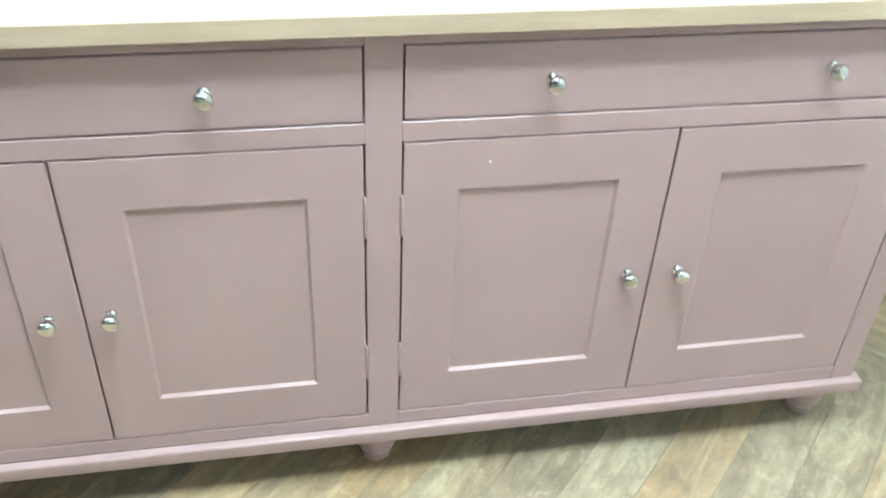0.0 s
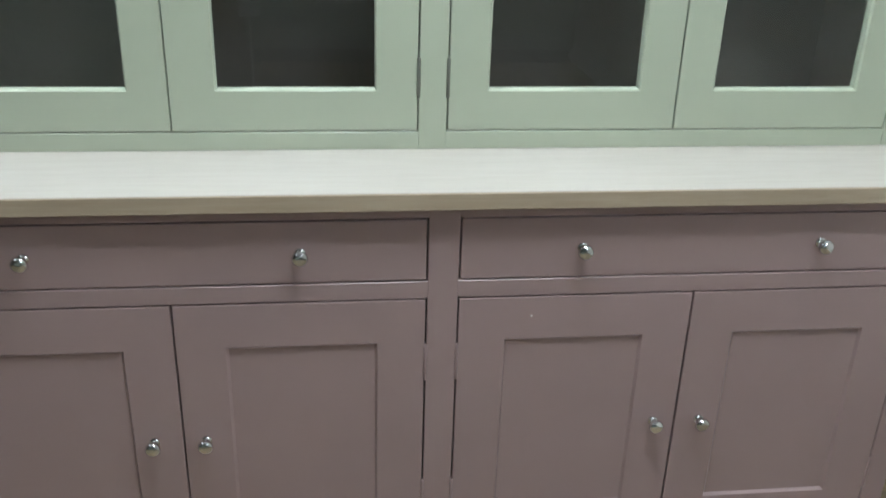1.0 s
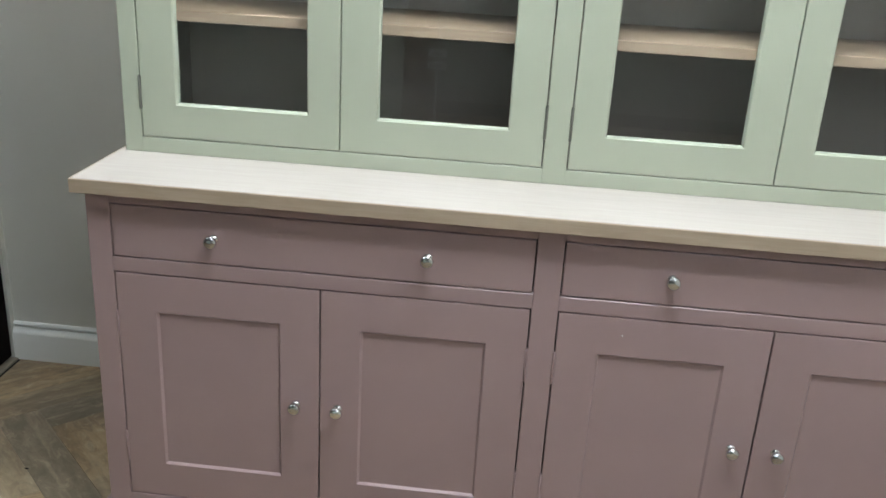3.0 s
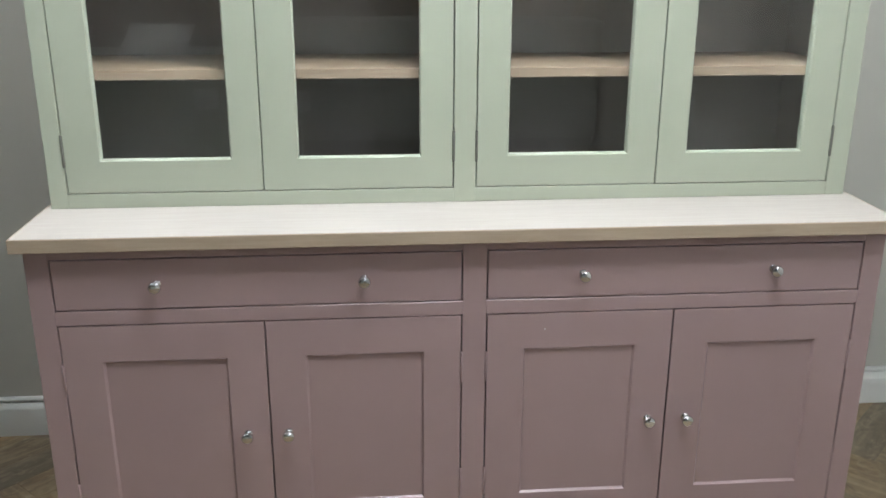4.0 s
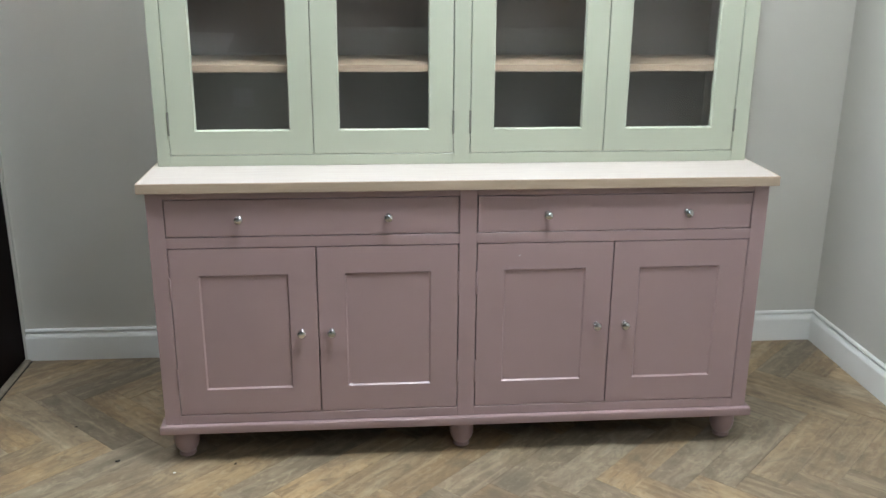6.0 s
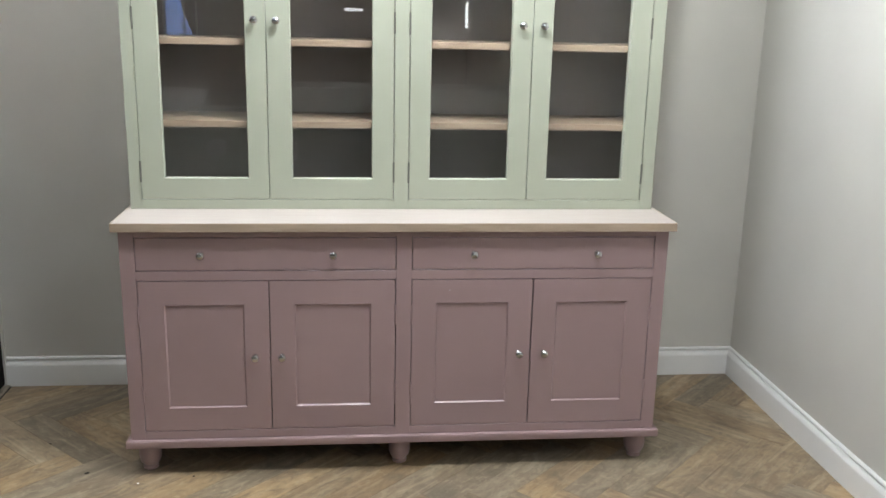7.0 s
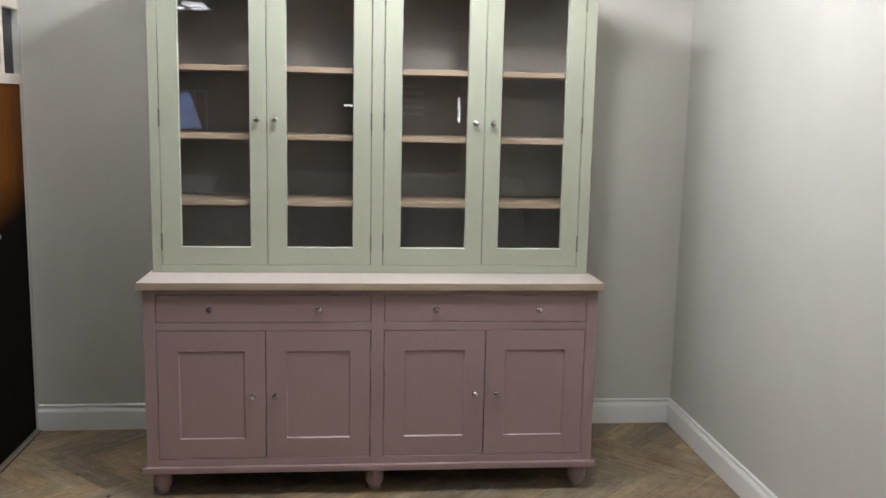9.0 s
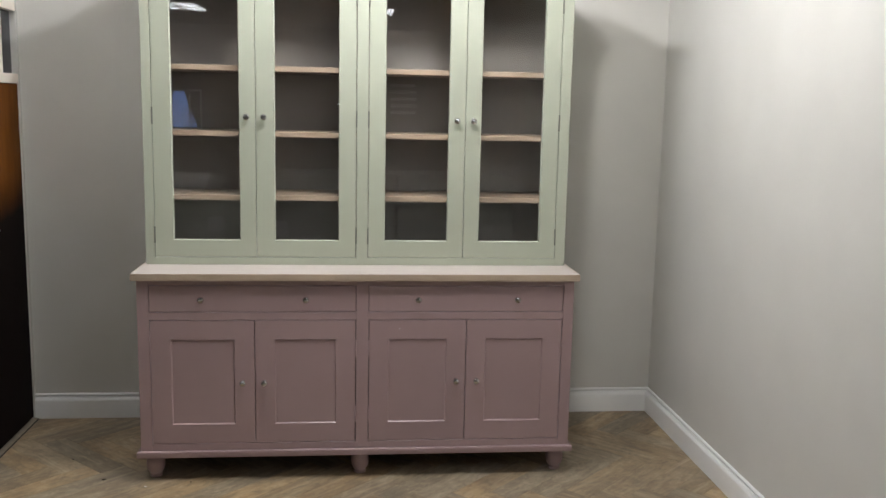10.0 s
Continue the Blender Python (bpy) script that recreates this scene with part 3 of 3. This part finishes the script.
def base_unit():
    u = thing("sideboard", (-0.004, 0.28, 0), label="mauve painted sideboard base with drawers, panelled doors and bun feet", category="sideboard")
    x0, x1 = -0.9015, 0.8955
    back = 0.54
    for a in (x0, x1 - 0.02):
        part("side_panel", box(a, a + 0.02, 0.0205, back, FOOT_H, 0.8495, b=0.001), MAUVE, u)
    # Underside darkened and back run to the floor to deepen the shade below.
    part("bottom_board", box(x0 + 0.0205, x1 - 0.0205, 0.0205, back - 0.0125, FOOT_H + 0.002, FOOT_H + 0.03, b=0), SHADE_BOARD, u, "underside board darkened for the shade beneath")
    part("back_panel", box(x0 + 0.0205, x1 - 0.0205, back - 0.012, back, 0.006, 0.849, b=0), SHADE_BOARD, u, "dark back board run down to block light beneath")
    part("divider", box(-0.006, 0.018, 0.0205, back - 0.0125, FOOT_H + 0.0305, 0.849, b=0), MAUVE, u)
    # face frame in one plane: stiles and rails
    for a, b in ((x0, LEFT_BAY[0]), (LEFT_BAY[2], RIGHT_BAY[0]), (RIGHT_BAY[2], x1)):
        part("stile", box(a, b, 0.0, 0.02, 0.1295, 0.8495, b=0.0012, seg=1), MAUVE, u)
    for a, _, b in (LEFT_BAY, RIGHT_BAY):
        for z0, z1 in ((0.1295, 0.1573), (0.6842, 0.7152), (0.8275, 0.8495)):
            part("rail", box(a - 0.001, b + 0.001, 0.0003, 0.02, z0, z1, b=0.0012, seg=1), MAUVE, u)
    lip = [(0, 0.1293), (0.0106, 0.1293), (0.0128, 0.1287), (0.0144, 0.1274), (0.0152, 0.1252), (0.0154, 0.1225), (0.0154, 0.1048), (0.0146, 0.1028), (0, 0.1024)]
    part("plinth_moulding", sweep([(x0, back), (x0, 0.0), (x1, 0.0), (x1, back)], lip[::-1]), MAUVE, u, "mauve plinth moulding", True)
    # drawers
    for (a, _, b), knobs in ((LEFT_BAY, (-0.6465, -0.225)), (RIGHT_BAY, (0.2365, 0.652))):
        d = part("drawer", box(a + 0.0027, b - 0.0027, 0.0005, 0.022, 0.718, 0.8247, b=0.0016), MAUVE, u)
        for k in knobs:
            hang("knob", KNOB, d, "polished chrome knob", Matrix.Translation((k, 0.0, 0.7705)))
    # doors
    for bay in (LEFT_BAY, RIGHT_BAY):
        for side in (0, 1):
            a, b = bay[side], bay[side + 1]
            left = a + (0.0015 if side else 0.0027)
            right = b - (0.0027 if side else 0.0015)
            d = part("door", ring(left, right, 0.1600, 0.6815, (0.0845,) * 4, 0.0005, 0.022, 0.0016, 0.0055), MAUVE, u)
            part("panel", box(left + 0.082, right - 0.082, 0.0060, 0.0155, 0.2425, 0.5995, b=0.0), MAUVE, d, "recessed flat mauve panel")
            hinge_x = b - 0.001 if side else a + 0.001
            for z in (0.277, 0.561):
                hang("hinge", HINGE_MAUVE, d, "painted butt hinge", Matrix.Translation((hinge_x, 0.0004, z)))
            kx = a + 0.0385 if side else b - 0.049
            if bay is RIGHT_BAY:
                kx = a + 0.046 if side else b - 0.041
            hang("knob", KNOB, d, "polished chrome knob", Matrix.Translation((kx, 0.0005, 0.4205)))
            if bay is RIGHT_BAY and not side:
                part("paint_fleck", lathe([(0.0016, 0), (0.0012, 0.0006), (0.0004, 0.0008)], 8, "y", (0.159, 0.0003, 0.645)), CHIP_WHITE, d, "tiny white fleck of bare paint")
    # turned feet
    prof = [(0.020, 0.0), (0.0232, 0.0025), (0.0242, 0.008), (0.0226, 0.0125), (0.0216, 0.0145), (0.0252, 0.0195), (0.0308, 0.029), (0.0345, 0.043),
            (0.0355, 0.058), (0.034, 0.072), (0.030, 0.083), (0.0256, 0.091), (0.0256, FOOT_H + 0.001)]
    prof = [(r * 1.07, h) for r, h in prof]
    foot = smooth(finish(lathe(prof, 28), "foot", MAUVE), 50)
    for fx in (-0.8545, 0.0, 0.851):
        for fy in (0.056, back - 0.06):
            hang("foot", foot, u, "turned bun foot", Matrix.Translation((fx, fy, 0)))


base_unit()


def worktop():
    w = thing("worktop", (0, 0.26, 0.85), label="pale limed oak worktop with browner oak edging, on the sideboard", category="worktop")
    x0, x1, y0, y1, z0, z1 = -0.919, 0.913, -0.026, 0.555, 0.850, 0.879
    part("slab", box(x0 + 0.004, x1 - 0.004, y0 + 0.004, y1, z0 + 0.0005, z1, b=0.001), TOP_WOOD, w, "pale limed oak top")
    e = 0.0039
    part("edging", box(x0, x1, y0, y0 + e, z0, z1 - 0.0006, b=0.0012), EDGE_WOOD, w, "browner oak edging")
    for a in (x0, x1 - e):
        part("edging", box(a, a + e, y0 + e + 0.0001, y1, z0, z1 - 0.0006, b=0.0012), EDGE_WOOD, w, "browner oak edging")


worktop()


# ---------------------------------------------------------------- glazed dresser top, sage
UY = 0.197


UP_LEFT, UP_RIGHT = (-0.8635, -0.4410, -0.0205), (0.0285, 0.4410, 0.8490)


def upper_unit():
    u = thing("glazed_cabinet", (0, 0.4, 0.879), label="pale sage glazed cabinet with oak shelves, standing on the worktop", category="cabinet")
    x0, x1, z0, z1, back, c0 = -0.9015, 0.8945, 0.879, 2.135, 0.54, 0.004
    for a in (x0, x1 - 0.02):
        part("side_panel", box(a, a + 0.02, UY + 0.0205, back, z0, z1, b=0.001), SAGE, u)
    part("top_board", box(x0, x1, UY + 0.0205, back, z1 + 0.0005, z1 + 0.02, b=0.001), SAGE, u)
    inside = (x0 + 0.0205, x1 - 0.0205, UY + 0.0205, back - 0.0125)
    part("back_panel", box(inside[0], inside[1], back - 0.012, back - 0.001, z0 + 0.001, z1 - 0.001, b=0), INSIDE, u, "taupe painted back panel")
    part("bottom_board", box(*inside, z0 + 0.001, z0 + 0.022, b=0), INSIDE, u, "taupe painted board")
    part("ceiling_board", box(*inside, z1 - 0.02, z1 - 0.001, b=0), INSIDE, u, "taupe painted board")
    for a, b in ((x0 + 0.0205, x0 + 0.026), (c0 - 0.01, c0 + 0.01), (x1 - 0.026, x1 - 0.0205)):
        part("upright", box(a, b, inside[2], inside[3], z0 + 0.0225, z1 - 0.0205, b=0), INSIDE, u, "taupe painted upright")
    for a, b in ((x0, UP_LEFT[0]), (UP_LEFT[2], UP_RIGHT[0]), (UP_RIGHT[2], x1)):
        part("stile", box(a, b, UY, UY + 0.02, z0, z1 + 0.019, b=0.0012, seg=1), SAGE, u)
    for a, _, b in (UP_LEFT, UP_RIGHT):
        for q0, q1 in ((z0, 0.9110), (2.0915, z1 + 0.019)):
            part("rail", box(a - 0.001, b + 0.001, UY + 0.0003, UY + 0.02, q0, q1, b=0.0012, seg=1), SAGE, u)
    crown = [(0, 2.1), (0.006, 2.1), (0.008, 2.106), (0.014, 2.112), (0.026, 2.128), (0.034, 2.136), (0.04, 2.139), (0.04, 2.156), (0, 2.156)]
    part("cornice", sweep([(x0, back), (x0, UY), (x1, UY), (x1, back)], crown), SAGE, u, "moulded sage cornice", True)
    for a, b in ((x0 + 0.0265, c0 - 0.0105), (c0 + 0.0105, x1 - 0.0265)):
        for z in (1.1512, 1.4208, 1.6932):
            part("shelf", box(a, b, UY + 0.036, back - 0.014, z, z + 0.0222, b=0.0015), SHELF_WOOD, u, "light oak shelf")
    panes = {(0, 0): (-0.7845, -0.5100), (0, 1): (-0.3620, -0.0960), (1, 0): (0.1020, 0.3700), (1, 1): (0.5100, 0.7760)}
    for n, bay in enumerate((UP_LEFT, UP_RIGHT)):
        for side in (0, 1):
            a, b = bay[side], bay[side + 1]
            left = a + (0.0012 if side else 0.0025)
            right = b - (0.0025 if side else 0.0012)
            g0, g1 = panes[n, side]
            d = part("door", ring(left, right, 0.9130, 2.0895, (g0 - left, right - g1, 0.0725, 0.0725), UY + 0.0005, UY + 0.022, 0.0016, 0.0035), SAGE, u)
            g = part("pane", box(g0 - 0.003, g1 + 0.003, UY + 0.013, UY + 0.017, 0.982, 2.021, b=0), GLASS, d, "clear glass pane")
            g.visible_shadow = False
            hx = b - 0.001 if side else a + 0.001
            for z in (1.006, 1.502, 1.997):
                hang("hinge", HINGE_SAGE, d, "dull grey butt hinge", Matrix.Translation((hx, UY - 0.001, z)))
            kx = a + 0.034 if side else b - 0.037
            hang("knob", KNOB, d, "polished chrome knob", Matrix.Translation((kx, UY + 0.0005, 1.503)))


upper_unit()


# ---------------------------------------------------------------- small things on the floor
def crumb(name, x, y, size, material, label, turn=0):
    bm = bmesh.new()
    bmesh.ops.create_icosphere(bm, subdivisions=2, radius=1.0)
    rnd = random.Random(round(x * 1000))
    for v in bm.verts:
        v.co *= 1 + rnd.uniform(-0.25, 0.25)
        v.co = Vector((v.co.x * size, v.co.y * size * 0.6, max(v.co.z, -0.5) * size * 0.35))
    me = finish(bm, name, material)
    ob = new(name, me)
    ob.matrix_basis = pose(x, y, size * 0.17, 0, 0, turn)
    return tagged(ob, label, "crumb", "crumbs on the floor")


crumb("paint_flake", -0.875, -0.059, 0.005, CHIP_WHITE, "small white paint flake on the oak floor")
crumb("wood_chip", -1.06, 0.02, 0.008, CHIP_DARK, "small dark chip on the oak floor", 20)
crumb("wood_chip", -0.70, -0.02, 0.005, CHIP_DARK, "small dark chip on the oak floor", 70)
crumb("wood_chip", -1.25, 0.25, 0.005, CHIP_DARK, "small dark chip on the oak floor", 0)

# ---------------------------------------------------------------- herringbone floor, last
PW, PL, PT, GAP = 0.112, 0.5, 0.012, 0.0003
FX, FY = 0.456, 0.445


def clip_poly(poly, x0, x1, y0, y1):
    for axis, lim, sign in ((0, x0, 1), (0, x1, -1), (1, y0, 1), (1, y1, -1)):
        out = []
        for k in range(len(poly)):
            p, q = poly[k], poly[(k + 1) % len(poly)]
            dp, dq = (p[axis] - lim) * sign, (q[axis] - lim) * sign
            if dp >= 0:
                out.append(p)
            if dp * dq < 0:
                t = dp / (dp - dq)
                out.append((p[0] + t * (q[0] - p[0]), p[1] + t * (q[1] - p[1])))
        poly = out
        if len(poly) < 3:
            return []
    return poly


def area(poly):
    return abs(sum(p[0] * q[1] - q[0] * p[1] for p, q in zip(poly, poly[1:] + poly[:1]))) / 2


def prism(poly, e=0.0007):
    """Vertices and faces of a block with an eased top edge, its top at z = 0."""
    cx, cy = sum(p[0] for p in poly) / len(poly), sum(p[1] for p in poly) / len(poly)
    n = len(poly)
    ins = []
    for x, y in poly:
        d = math.hypot(x - cx, y - cy) or 1
        ins.append((x - (x - cx) / d * e * 1.3, y - (y - cy) / d * e * 1.3))
    v = [(x, y, -PT) for x, y in poly] + [(x, y, -e * 0.7) for x, y in poly] + [(x, y, 0) for x, y in ins]
    f = []
    for a in (0, n):
        for k in range(n):
            f.append((a + k, a + (k + 1) % n, a + n + (k + 1) % n, a + n + k))
    f.append(tuple(range(2 * n, 3 * n)))
    return v, f


floor = solo("floor", box(WIDE_L - 0.12, WALL_R + 0.12, FAR_Y - 0.12, WALL_Y + 0.12, -0.08, -PT - 0.0005, b=0), BLACK,
             label="aged oak herringbone block floor", kind="structure")
R2 = math.sqrt(0.5)


def to_world(u, v):
    """u runs at -45 degrees, v at +45."""
    return (FX + (u + v) * R2, FY + (v - u) * R2)


ROOMS = [(WALL_L, WALL_R, FAR_Y, WALL_Y), (WIDE_L, WALL_L, FAR_Y, WALL_Y)]
whole = {}
far_v, far_f = [], []
for m in range(-3, 20):
    for k in range(-70, 70):
        for kind in (0, 1):
            u0, v0 = k * PW + m * PL, k * PW - m * PL
            if kind == 0:
                r = (u0, u0 + PL, v0, v0 + PW)
            else:
                r = (u0, u0 + PW, v0 + PW, v0 + PW + PL)
            r = (r[0] + GAP, r[1] - GAP, r[2] + GAP, r[3] - GAP)
            quad = [to_world(r[0], r[2]), to_world(r[1], r[2]), to_world(r[1], r[3]), to_world(r[0], r[3])]
            cx, cy = sum(p[0] for p in quad) / 4, sum(p[1] for p in quad) / 4
            for room in ROOMS:
                poly = clip_poly(quad, *room)
                if not poly or area(poly) < 2e-4:
                    continue
                near = cy > -0.75 and room is ROOMS[0]
                if near:
                    turn = -45 if kind == 0 else 45
                    c, s_ = math.cos(radians(-turn)), math.sin(radians(-turn))
                    local = [((x - cx) * c - (y - cy) * s_, (x - cx) * s_ + (y - cy) * c) for x, y in poly]
                    full = area(poly) > area(quad) - 1e-7
                    if full and "full" in whole:
                        me = whole["full"]
                    else:
                        vs, fs = prism(local)
                        me = bpy.data.meshes.new("plank")
                        me.from_pydata(vs, [], fs)
                        me.materials.append(PLANK)
                        if full:
                            whole["full"] = me
                    ob = new("plank", me)
                    ob.matrix_basis = pose(cx, cy, random.uniform(-0.0003, 0.0003), 0, 0, turn)
                    ob.parent = floor
                else:
                    vs, fs = prism(poly)
                    base = len(far_v)
                    far_v += vs
                    far_f += [tuple(base + i for i in f) for f in fs]
me = bpy.data.meshes.new("planks")
me.from_pydata(far_v, [], far_f)
me.materials.append(PLANK)
rest = new("planks", me)
rest.parent = floor
tagged(rest, "aged oak herringbone blocks", kind="stuff")
